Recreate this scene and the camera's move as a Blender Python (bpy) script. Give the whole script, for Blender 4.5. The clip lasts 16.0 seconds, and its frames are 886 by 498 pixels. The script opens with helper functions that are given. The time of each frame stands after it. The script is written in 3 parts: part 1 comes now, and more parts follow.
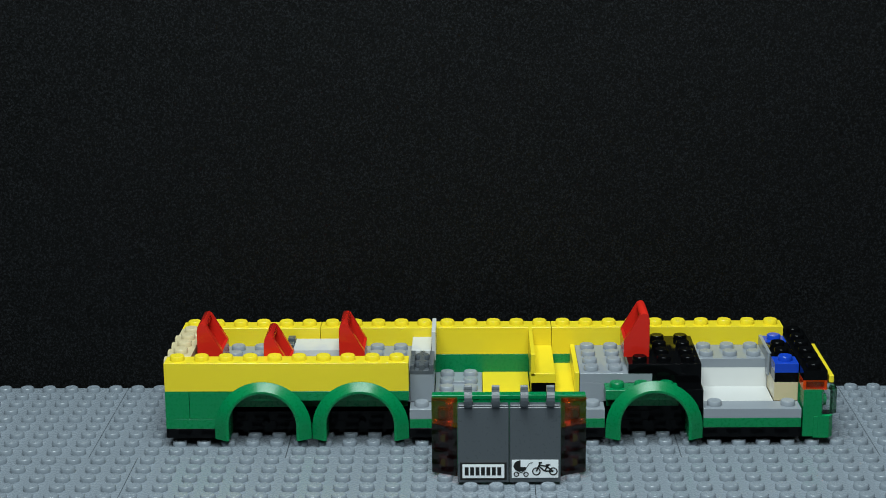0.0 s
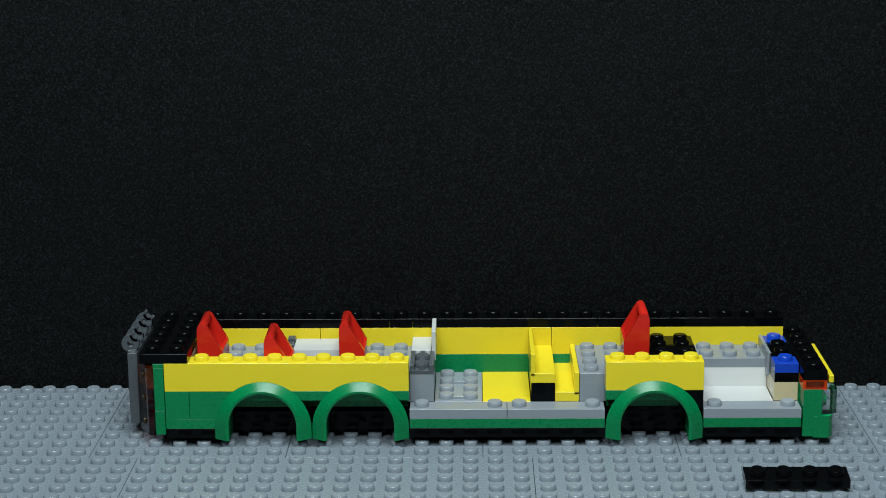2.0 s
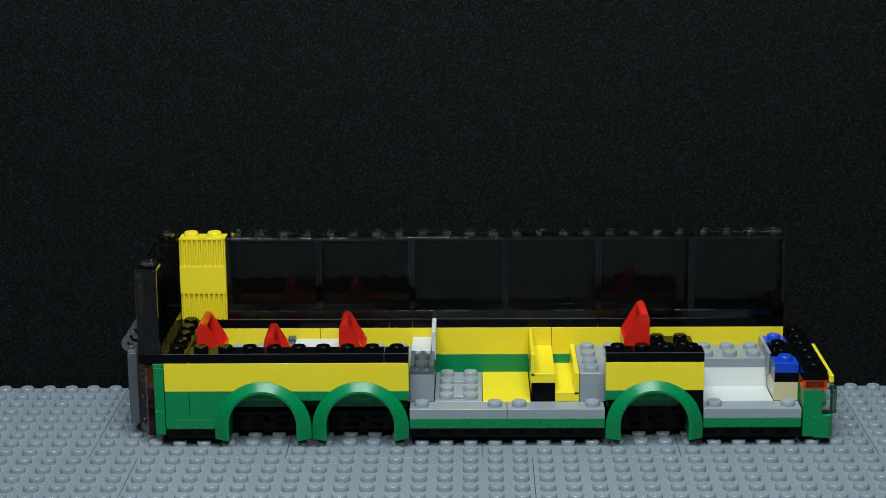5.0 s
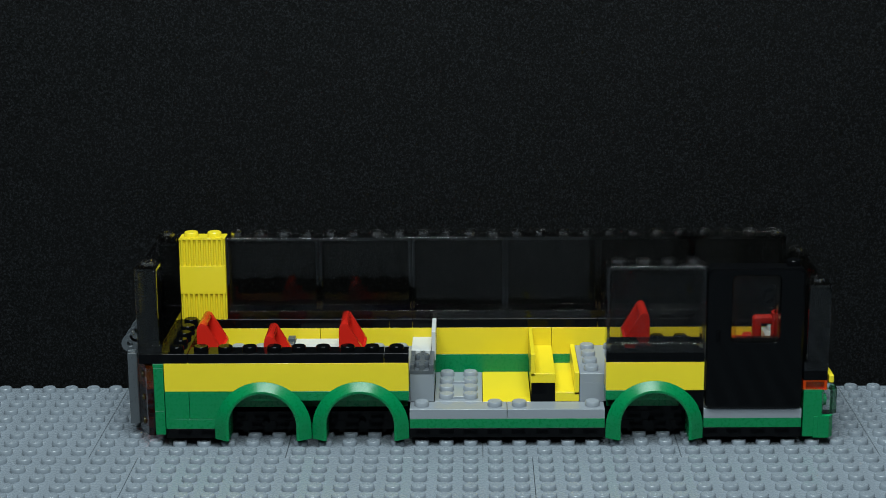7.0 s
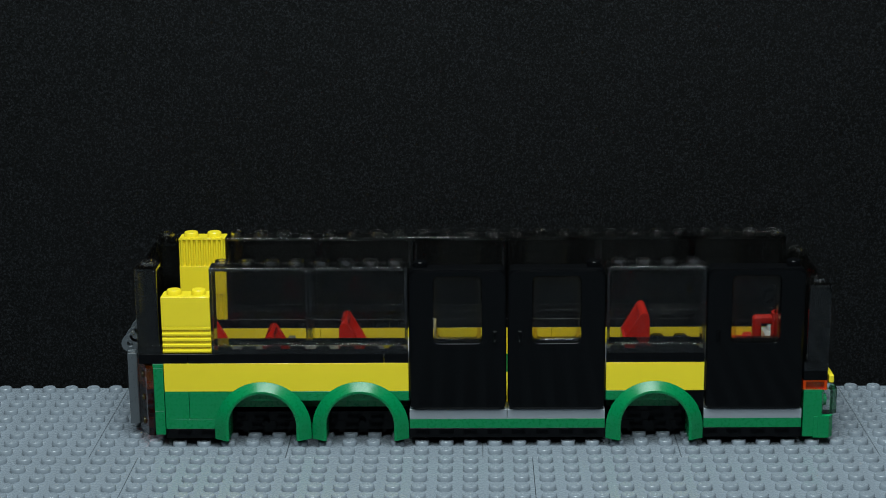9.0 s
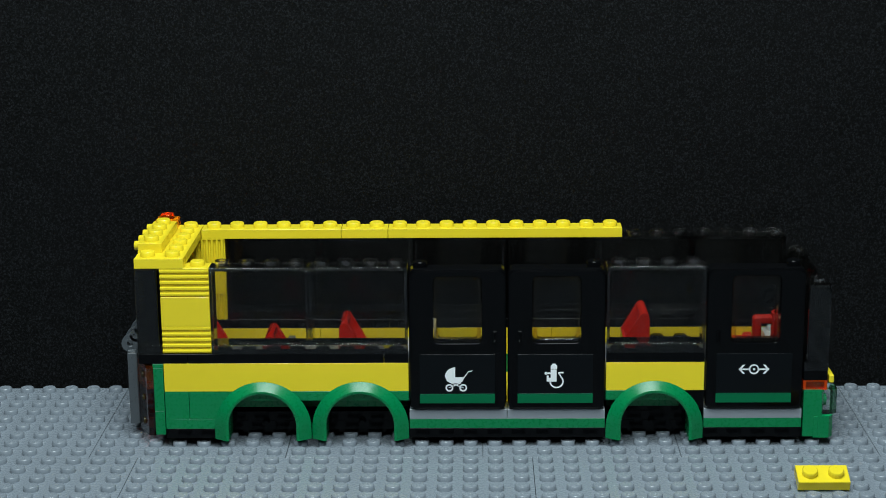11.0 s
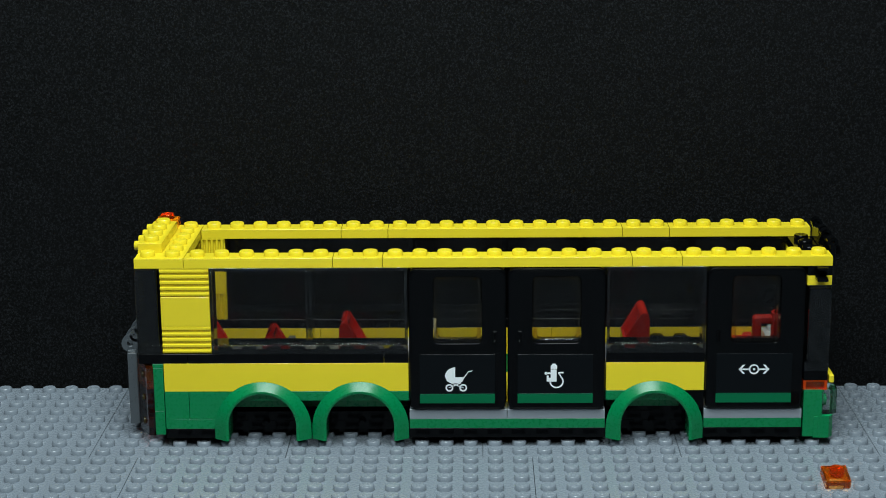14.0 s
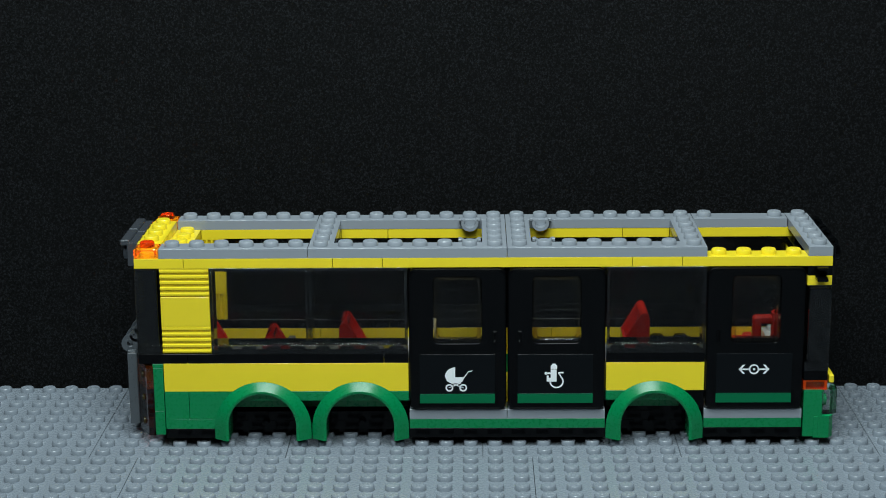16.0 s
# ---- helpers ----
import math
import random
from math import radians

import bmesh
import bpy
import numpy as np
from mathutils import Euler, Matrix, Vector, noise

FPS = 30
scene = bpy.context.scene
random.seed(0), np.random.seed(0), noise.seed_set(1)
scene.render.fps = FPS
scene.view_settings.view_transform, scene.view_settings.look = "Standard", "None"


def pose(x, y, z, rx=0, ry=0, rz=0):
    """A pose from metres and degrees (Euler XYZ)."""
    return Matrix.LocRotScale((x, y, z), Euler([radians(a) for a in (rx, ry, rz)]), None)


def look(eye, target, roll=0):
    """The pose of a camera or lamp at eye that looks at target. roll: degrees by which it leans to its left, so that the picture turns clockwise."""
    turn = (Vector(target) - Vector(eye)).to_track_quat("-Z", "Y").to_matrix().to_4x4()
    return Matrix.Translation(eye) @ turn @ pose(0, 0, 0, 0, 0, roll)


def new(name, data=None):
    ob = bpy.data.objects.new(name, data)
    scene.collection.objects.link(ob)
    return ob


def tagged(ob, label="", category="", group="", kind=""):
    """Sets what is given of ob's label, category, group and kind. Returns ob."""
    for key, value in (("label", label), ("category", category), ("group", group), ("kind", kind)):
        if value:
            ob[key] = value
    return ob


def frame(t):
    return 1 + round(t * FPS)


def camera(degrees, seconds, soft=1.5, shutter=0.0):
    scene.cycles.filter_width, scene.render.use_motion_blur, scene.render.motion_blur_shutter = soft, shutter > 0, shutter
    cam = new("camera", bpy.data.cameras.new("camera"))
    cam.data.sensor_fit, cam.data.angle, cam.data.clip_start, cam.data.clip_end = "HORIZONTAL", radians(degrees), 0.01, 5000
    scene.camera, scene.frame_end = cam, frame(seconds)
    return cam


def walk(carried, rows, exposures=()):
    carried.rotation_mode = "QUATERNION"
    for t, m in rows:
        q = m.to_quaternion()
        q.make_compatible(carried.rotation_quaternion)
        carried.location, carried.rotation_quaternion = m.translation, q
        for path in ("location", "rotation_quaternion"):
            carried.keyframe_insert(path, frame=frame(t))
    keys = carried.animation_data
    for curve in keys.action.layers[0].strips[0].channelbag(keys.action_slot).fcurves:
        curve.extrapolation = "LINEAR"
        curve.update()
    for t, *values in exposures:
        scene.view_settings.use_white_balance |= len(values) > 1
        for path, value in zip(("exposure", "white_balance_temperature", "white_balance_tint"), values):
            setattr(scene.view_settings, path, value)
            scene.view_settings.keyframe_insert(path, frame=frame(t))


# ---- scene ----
cam = camera(27.32, 16.0, 1.0)
walk(cam, [(0.0, pose(-0.00228, -0.56507, 0.20856, 75.939, 0.495, 0.912)),
           (16.0, pose(-0.00228, -0.56507, 0.20856, 75.939, 0.495, 0.912))])

# ---- light: a dim room, a softbox above the camera, a larger one overhead ----
world = bpy.data.worlds.new("dim_room")
scene.world = world
world.use_nodes = True
world.node_tree.nodes["Background"].inputs[0].default_value = (0.80, 0.9, 1.0, 1)
world.node_tree.nodes["Background"].inputs[1].default_value = 0.10


def softbox(name, eye, target, sx, sy, power, colour):
    d = bpy.data.lights.new(name, "AREA")
    d.shape, d.size, d.size_y, d.energy, d.color = "RECTANGLE", sx, sy, power, colour
    ob = new(name, d)
    ob.matrix_basis = look(eye, target)
    return ob


softbox("softbox_key", (-0.02, -0.54, 0.62), (0.0, 0.0, 0.02), 0.44, 0.3, 3.5, (0.86, 1.0, 1.02))
softbox("softbox_overhead", (-0.03, -0.19, 0.6), (0.0, -0.03, 0.0), 0.36, 0.2, 4.1, (0.86, 1.0, 1.02))
scene.view_settings.exposure = 0.0

# ---- sizes: one stud pitch and one plate height in metres; the bus stands at stud coordinates u, v and plate height h ----
S = 0.008
P = 0.4
LIFT = 0.41


def at(u, v, h, rx=0, ry=0, rz=0):
    """A place in bus coordinates: studs along, studs deep, plates high."""
    return pose((u - 13) * S, v * S, (h * P + LIFT) * S, rx, ry, rz)


def on_ground(u, v, rz=0, z=0.2125):
    """A place on top of the ground's studs."""
    return pose((u - 13) * S, v * S, z * S, 0, 0, rz)


# ---- materials ----
def nodes_of(m):
    m.use_nodes = True
    return m.node_tree.nodes, m.node_tree.links


def plastic(name, colour, rough=0.17, spread=0.05, bump=0.02, gloss=0.3):
    """Moulded toy plastic: slight tone drift, faint handling marks in the gloss, faint waviness."""
    m = bpy.data.materials.new(name)
    n, l = nodes_of(m)
    b = n["Principled BSDF"]
    b.inputs["Specular IOR Level"].default_value = gloss
    geo = n.new("ShaderNodeTexCoord")
    info = n.new("ShaderNodeObjectInfo")
    big = n.new("ShaderNodeTexNoise")
    big.inputs["Scale"].default_value = 60
    big.inputs["Detail"].default_value = 3
    l.new(geo.outputs["Object"], big.inputs["Vector"])
    hsv = n.new("ShaderNodeHueSaturation")
    hsv.inputs["Color"].default_value = (*colour, 1)
    add = n.new("ShaderNodeMath")
    add.operation = "ADD"
    l.new(big.outputs["Fac"], add.inputs[0])
    l.new(info.outputs["Random"], add.inputs[1])
    mr = n.new("ShaderNodeMapRange")
    mr.inputs["From Min"].default_value, mr.inputs["From Max"].default_value = 0.3, 1.7
    mr.inputs["To Min"].default_value, mr.inputs["To Max"].default_value = 1 - spread, 1 + spread
    l.new(add.outputs[0], mr.inputs["Value"])
    l.new(mr.outputs[0], hsv.inputs["Value"])
    l.new(hsv.outputs[0], b.inputs["Base Color"])
    fine = n.new("ShaderNodeTexNoise")
    fine.inputs["Scale"].default_value = 900
    fine.inputs["Detail"].default_value = 4
    l.new(geo.outputs["Object"], fine.inputs["Vector"])
    rr = n.new("ShaderNodeMapRange")
    rr.inputs["To Min"].default_value, rr.inputs["To Max"].default_value = rough * 0.75, rough * 1.35
    l.new(fine.outputs["Fac"], rr.inputs["Value"])
    l.new(rr.outputs[0], b.inputs["Roughness"])
    bp = n.new("ShaderNodeBump")
    bp.inputs["Strength"].default_value = bump
    bp.inputs["Distance"].default_value = 0.0004
    l.new(big.outputs["Fac"], bp.inputs["Height"])
    l.new(bp.outputs[0], b.inputs["Normal"])
    return m


def clear(name, tint, rough=0.03, ior=1.36):
    """Thin-walled tinted clear plastic: tinted see-through with a Fresnel gloss."""
    m = bpy.data.materials.new(name)
    n, l = nodes_of(m)
    n.remove(n["Principled BSDF"])
    t = n.new("ShaderNodeBsdfTransparent")
    t.inputs[0].default_value = (*tint, 1)
    g = n.new("ShaderNodeBsdfGlossy")
    g.inputs["Roughness"].default_value = rough
    w = n.new("ShaderNodeLayerWeight")
    w.inputs["Blend"].default_value = 0.5
    p5 = n.new("ShaderNodeMath")
    p5.operation = "POWER"
    p5.inputs[1].default_value = 5.0
    l.new(w.outputs["Facing"], p5.inputs[0])
    f0 = ((ior - 1) / (ior + 1)) ** 2
    f = n.new("ShaderNodeMapRange")
    f.inputs["To Min"].default_value, f.inputs["To Max"].default_value = f0, 1.0
    l.new(p5.outputs[0], f.inputs["Value"])
    mix = n.new("ShaderNodeMixShader")
    l.new(f.outputs[0], mix.inputs[0])
    l.new(t.outputs[0], mix.inputs[1])
    l.new(g.outputs[0], mix.inputs[2])
    l.new(mix.outputs[0], n["Material Output"].inputs[0])
    return m


YELLOW = plastic("yellow_plastic", (0.77, 0.595, 0.024))
GREEN = plastic("green_plastic", (0.0, 0.175, 0.055), 0.27, 0.05, 0.01, 0.35)
GREY = plastic("light_grey_plastic", (0.238, 0.262, 0.292))
GROUND = plastic("ground_grey_plastic", (0.196, 0.224, 0.258), 0.26, 0.05, 0.03, 0.5)
CHARCOAL = plastic("charcoal_plastic", (0.042, 0.047, 0.055), 0.22)
DARK = plastic("dark_grey_plastic", (0.072, 0.082, 0.092), 0.28)
BLACK = plastic("black_plastic", (0.0018, 0.002, 0.0024), 0.1, 0.05, 0.01, 0.11)
WHITE = plastic("white_plastic", (0.56, 0.56, 0.545))
TAN = plastic("tan_plastic", (0.56, 0.47, 0.28))
RED = plastic("red_plastic", (0.56, 0.018, 0.01))
BLUE = plastic("blue_plastic", (0.008, 0.05, 0.42))
STICKER = plastic("black_sticker", (0.003, 0.004, 0.005), 0.2, 0.05, 0.02, 0.12)
PRINT = plastic("white_print", (0.78, 0.80, 0.82), 0.4)
PRINTB = plastic("black_print", (0.01, 0.01, 0.01), 0.4)
PRINTG = plastic("green_print", (0.0, 0.12, 0.045), 0.3, 0.05, 0.02, 0.2)
PRINTR = plastic("dark_red_print", (0.12, 0.01, 0.01), 0.4)
# the yellow brick's glow through the smoked door rim is put into this tint
RIM = clear("smoked_clear_yellow_glow", (0.6, 0.53, 0.38), 0.1, 1.4)
SMOKE = clear("smoked_clear_plastic", (0.69, 0.675, 0.65), 0.0, 1.32)


def lens(name, colour, through_share, ior):
    """Solid coloured clear plastic that glows with the light it lets in."""
    m = bpy.data.materials.new(name)
    n, l = nodes_of(m)
    b = n["Principled BSDF"]
    b.inputs["Base Color"].default_value = (*colour, 1)
    b.inputs["Transmission Weight"].default_value = through_share
    b.inputs["IOR"].default_value = ior
    t = n.new("ShaderNodeTexNoise")
    t.inputs["Scale"].default_value = 500
    rr = n.new("ShaderNodeMapRange")
    rr.inputs["To Min"].default_value, rr.inputs["To Max"].default_value = 0.02, 0.09
    l.new(t.outputs["Fac"], rr.inputs["Value"])
    l.new(rr.outputs[0], b.inputs["Roughness"])
    return m


SOLID = lens("solid_smoked_clear_plastic", (0.15, 0.145, 0.13), 1.0, 1.47)
STUDS = lens("smoked_clear_studs", (0.72, 0.7, 0.67), 1.0, 1.7)
CLEAR = lens("clear_plastic", (0.88, 0.92, 0.9), 1.0, 1.5)
AMBER = lens("amber_clear_plastic", (0.78, 0.16, 0.005), 0.96, 1.45)
RUBY = lens("dark_red_clear_plastic", (0.13, 0.004, 0.002), 0.98, 1.45)
# brighter, less see-through copy of AMBER: the lit edges of the nose lamps
ORANGE = lens("amber_clear_lit_edges", (0.9, 0.085, 0.004), 0.55, 1.35)


def paper():
    m = bpy.data.materials.new("black_grained_card")
    n, l = nodes_of(m)
    b = n["Principled BSDF"]
    b.inputs["Specular IOR Level"].default_value = 0.12
    tc = n.new("ShaderNodeTexCoord")
    a = n.new("ShaderNodeTexNoise")
    a.inputs["Scale"].default_value, a.inputs["Detail"].default_value = 1580, 5
    a.inputs["Roughness"].default_value = 0.8
    l.new(tc.outputs["Object"], a.inputs["Vector"])
    c = n.new("ShaderNodeTexNoise")
    c.inputs["Scale"].default_value = 9
    l.new(tc.outputs["Object"], c.inputs["Vector"])
    ramp = n.new("ShaderNodeMapRange")
    ramp.inputs["From Min"].default_value, ramp.inputs["From Max"].default_value = 0.5, 0.66
    ramp.inputs["To Min"].default_value, ramp.inputs["To Max"].default_value = 0.0003, 0.0208
    l.new(a.outputs["Fac"], ramp.inputs["Value"])
    comb = n.new("ShaderNodeCombineColor")
    for k in range(3):
        l.new(ramp.outputs[0], comb.inputs[k])
    cool = n.new("ShaderNodeVectorMath")
    cool.operation = "MULTIPLY"
    cool.inputs[1].default_value = (0.92, 1.0, 1.13)
    l.new(comb.outputs[0], cool.inputs[0])
    l.new(cool.outputs[0], b.inputs["Base Color"])
    rr = n.new("ShaderNodeMapRange")
    rr.inputs["To Min"].default_value, rr.inputs["To Max"].default_value = 0.5, 0.75
    l.new(c.outputs["Fac"], rr.inputs["Value"])
    l.new(rr.outputs[0], b.inputs["Roughness"])
    bp = n.new("ShaderNodeBump")
    bp.inputs["Strength"].default_value, bp.inputs["Distance"].default_value = 0.8, 0.0003
    l.new(a.outputs["Fac"], bp.inputs["Height"])
    l.new(bp.outputs[0], b.inputs["Normal"])
    return m


PAPER = paper()
TABLE = plastic("dark_table_top", (0.03, 0.028, 0.026), 0.5)


# ---- mesh builder, in stud units ----
class Shape:
    def __init__(self):
        self.v, self.f, self.s = [], [], []

    def add(self, verts, faces, smooth=False):
        o = len(self.v)
        self.v += [tuple(p) for p in verts]
        for q in faces:
            self.f.append([o + i for i in q])
            self.s.append(smooth)
        return self

    def hull(self, verts, faces, smooth=False):
        """A convex piece: faces are turned outwards."""
        c = sum((Vector(p) for p in verts), Vector()) / len(verts)
        out = []
        for q in faces:
            a, b, d = (Vector(verts[i]) for i in q[:3])
            mid = sum((Vector(verts[i]) for i in q), Vector()) / len(q)
            out.append(q if (b - a).cross(d - a).dot(mid - c) > 0 else q[::-1])
        return self.add(verts, out, smooth)

    def box(self, x0, y0, z0, x1, y1, z1, b=0.009):
        lo, hi = (x0, y0, z0), (x1, y1, z1)
        b = min(b, (x1 - x0) / 3, (y1 - y0) / 3, (z1 - z0) / 3)
        vs, ix = [], {}
        for ax in range(3):
            for c in range(8):
                s = (c & 1, c >> 1 & 1, c >> 2 & 1)
                p = [(hi[k] if s[k] else lo[k]) + (0 if k == ax else (-b if s[k] else b)) for k in range(3)]
                ix[ax, s] = len(vs)
                vs.append(p)
        fs = []
        bits = (0, 1)
        for ax in range(3):
            o1, o2 = (ax + 1) % 3, (ax + 2) % 3
            for side in bits:
                q = []
                for m1, m2 in ((0, 0), (1, 0), (1, 1), (0, 1)):
                    s = [0, 0, 0]
                    s[ax], s[o1], s[o2] = side, m1, m2
                    q.append(ix[ax, tuple(s)])
                fs.append(q)
            for m1 in bits:
                for m2 in bits:
                    e = []
                    for k, w in ((o1, 0), (o1, 1), (o2, 1), (o2, 0)):
                        s = [0, 0, 0]
                        s[o1], s[o2], s[ax] = m1, m2, w
                        e.append(ix[k, tuple(s)])
                    fs.append(e)
        for c in range(8):
            s = (c & 1, c >> 1 & 1, c >> 2 & 1)
            fs.append([ix[0, s], ix[1, s], ix[2, s]])
        return self.hull(vs, fs)

    def rod(self, a, b, r0, r1=None, n=16, chamfer=0.0, caps=True):
        """A round bar from a to b."""
        r1 = r0 if r1 is None else r1
        a, b = Vector(a), Vector(b)
        d = (b - a).normalized()
        p = d.orthogonal().normalized()
        q = d.cross(p)
        rings = [(a, r0), (b - d * chamfer, r1)] + ([(b, r1 - chamfer)] if chamfer else [])
        vs = []
        for c, r in rings:
            vs += [c + (p * math.cos(2 * math.pi * i / n) + q * math.sin(2 * math.pi * i / n)) * r for i in range(n)]
        side = [[k * n + i, k * n + (i + 1) % n, (k + 1) * n + (i + 1) % n, (k + 1) * n + i] for k in range(len(rings) - 1) for i in range(n)]
        self.add(vs, side, True)
        if caps:
            k = (len(rings) - 1) * n
            self.add(vs[k:k + n], [list(range(n))])
            self.add(vs[:n], [list(range(n))[::-1]])
        return self

    def stud(self, x, y, z, n=16):
        self.rod((x, y, z - 0.01), (x, y, z + 0.2125), 0.3, None, n, 0.036)
        for k in range(6):
            a, b = x - 0.2 + k % 3 * 0.14, y - 0.12 + k // 3 * 0.13
            self.slab(a, b, z + 0.2, a + 0.12, b + 0.11, z + 0.2175)
        return self

    def slab(self, x0, y0, z0, x1, y1, z1):
        """A tiny raised bar with sloping sides and no underside."""
        c = 0.025
        vs = [(x0, y0, z0), (x1, y0, z0), (x1, y1, z0), (x0, y1, z0), (x0 + c, y0 + c, z1), (x1 - c, y0 + c, z1), (x1 - c, y1 - c, z1), (x0 + c, y1 - c, z1)]
        return self.hull(vs, [[4, 5, 6, 7], [0, 1, 5, 4], [1, 2, 6, 5], [2, 3, 7, 6], [3, 0, 4, 7]])

    def studs(self, xs, ys, z, n=16):
        for x in xs:
            for y in ys:
                self.stud(x, y, z, n)
        return self

    def prism(self, poly, axis, a, b, smooth=False):
        """A convex outline pushed along one axis ('x': outline in y, z; 'y': in x, z; 'z': in x, y)."""
        n = len(poly)
        put = {"x": lambda p, t: (t, p[0], p[1]), "y": lambda p, t: (p[0], t, p[1]), "z": lambda p, t: (p[0], p[1], t)}[axis]
        vs = [put(p, a) for p in poly] + [put(p, b) for p in poly]
        self.hull(vs, [list(range(n)), list(range(n, 2 * n))])
        return self.hull(vs, [[i, (i + 1) % n, n + (i + 1) % n, n + i] for i in range(n)], smooth)

    def ring(self, c, axis, r_in, r_out, a, b, start=0, stop=360, n=28):
        """A flat ring or part of one, round the axis through c, between a and b along it."""
        put = {"x": lambda p, q, t: (t, c[0] + p, c[1] + q), "y": lambda p, q, t: (c[0] + p, t, c[1] + q),
               "z": lambda p, q, t: (c[0] + p, c[1] + q, t)}[axis]
        for i in range(n):
            t0, t1 = (radians(start + (stop - start) * k / n) for k in (i, i + 1))
            vs = [put(r * math.cos(t), r * math.sin(t), w) for w in (a, b) for t in (t0, t1) for r in (r_in, r_out)]
            fs = [[0, 1, 3, 2], [4, 5, 7, 6]]
            self.hull(vs, fs)
            self.hull(vs, [[1, 3, 7, 5]], True)
            mid = vs[0]
            q = [0, 2, 6, 4]
            a0, b0, d0 = (Vector(vs[k]) for k in q[:3])
            inward = Vector(put(0, 0, (a + b) / 2)) - Vector(mid)
            nn = (b0 - a0).cross(d0 - a0)
            self.add(vs, [q if nn.dot(inward) > 0 else q[::-1]], True)
            if i == 0 and stop - start < 360:
                self.hull(vs, [[0, 1, 5, 4]])
            if i == n - 1 and stop - start < 360:
                self.hull(vs, [[2, 3, 7, 6]])
        return self

    def window_slab(self, outer, inner, y0, y1, bevel, n=64):
        """An upright slab with rounded corners and a rounded opening; outer, inner: x0, z0, x1, z1, corner radius."""
        cx, cz = (inner[0] + inner[2]) / 2, (inner[1] + inner[3]) / 2

        def reach(r, a, grow):
            x0, z0, x1, z1, rad = r[0] + grow, r[1] + grow, r[2] - grow, r[3] - grow, max(r[4] - grow, 0.01)
            d = (math.cos(a), math.sin(a))
            t = 0.0
            for _ in range(60):
                px, pz = cx + d[0] * t, cz + d[1] * t
                qx = abs(px - (x0 + x1) / 2) - (x1 - x0) / 2 + rad
                qz = abs(pz - (z0 + z1) / 2) - (z1 - z0) / 2 + rad
                t += -(math.hypot(max(qx, 0), max(qz, 0)) + min(max(qx, qz), 0) - rad)
            return cx + d[0] * t, cz + d[1] * t
        corners = [math.atan2(z - cz, x - cx) for r in (outer, inner) for x in (r[0], r[2]) for z in (r[1], r[3])]
        angles = sorted([2 * math.pi * i / n - math.pi for i in range(n)] + [c + e for c in corners for e in (-0.05, 0, 0.05)])
        loops = [(inner, 0, y1), (inner, 0, y0 + 0.01), (inner, -0.01, y0), (outer, bevel, y0), (outer, bevel * 0.3, y0 + bevel * 0.3), (outer, 0, y0 + bevel), (outer, 0, y1), (inner, 0, y1)]
        m = len(angles)
        rings = [[(p[0], y, p[1]) for p in (reach(r, a, g) for a in angles)] for r, g, y in loops]
        for k in range(len(rings) - 1):
            vs = rings[k] + rings[k + 1]
            self.add(vs, [[i, (i + 1) % m, m + (i + 1) % m, m + i] for i in range(m)], k in (3, 4))
        return self

    def mesh(self, name, material, weld=False):
        me = bpy.data.meshes.new(name)
        me.from_pydata([(x * S, y * S, z * S) for x, y, z in self.v], [], self.f)
        me.polygons.foreach_set("use_smooth", self.s)
        if weld:
            bm = bmesh.new()
            bm.from_mesh(me)
            bmesh.ops.remove_doubles(bm, verts=bm.verts, dist=1e-6)
            bm.to_mesh(me)
            bm.free()
            me.set_sharp_from_angle(angle=radians(25))
        me.materials.append(material)
        me.update()
        return me


def part(name, shape, material, parent, label="", m=None):
    ob = new(name, shape.mesh(name, material, name == "mudguard"))
    ob.parent = parent
    if m is not None:
        ob.matrix_basis = m
    if label:
        ob["label"] = label
    if material in (SOLID, STUDS, RIM, CLEAR, AMBER, RUBY, ORANGE):
        ob.visible_shadow = False
    return ob


def thing(name, shape, material, label, category, group=""):
    ob = new(name, shape.mesh(name, material))
    if material in (SOLID, STUDS, RIM, CLEAR, AMBER, RUBY, ORANGE):
        ob.visible_shadow = False
    return tagged(ob, label, category, group)


def holder(name, label, category, group="", m=None):
    ob = new(name)
    ob.empty_display_size = 0.01
    if m is not None:
        ob.matrix_basis = m
    return tagged(ob, label, category, group)


def brick(w, d, h, studs=True, gap=0.012, edge=0.009):
    """A brick or plate of w x d studs, h plates high."""
    s = Shape().box(gap, gap, 0, w - gap, d - gap, h * P, edge)
    if studs is True:
        s.studs([i + 0.5 for i in range(int(w))], [j + 0.5 for j in range(int(d))], h * P)
    elif studs:
        for x, y in studs:
            s.stud(x, y, h * P)
    return s


# ---- setting ----
ROW = -0.73                     # depth of the first stud row before the bus
table = thing("table", Shape().box(-88, -106, -3.4, 88, 22, -0.4, 0.1), TABLE, "dark table top under the grey studded plates", "table")
tagged(table, kind="structure")
back = Shape()
back.box(-70, ROW + 8.75, -0.4, 70, ROW + 9.25, 70, 0.05)
tagged(thing("backdrop", back, PAPER, "black fine-grained card standing behind the toy bus", "backdrop"), kind="structure")
side = Shape().box(-92, -112, -12, -90, 27, 116).box(90, -112, -12, 92, 27, 116).box(-90, -112, -12, 90, -110, 116).box(-90, 25, -12, 90, 27, 116)
side.box(-92, -112, 116, 92, 27, 118).box(-92, -112, -14, 92, 27, -12)
ROOM = plastic("black_booth_lining", (0.035, 0.035, 0.036), 0.8)
tagged(thing("wall_room", side, ROOM, "plain black walls and ceiling closing the photo booth", "wall"), kind="structure")

ground = holder("ground", "light grey studded building plates laid side by side", "ground")
tagged(ground, kind="structure")
plate_meshes = {}


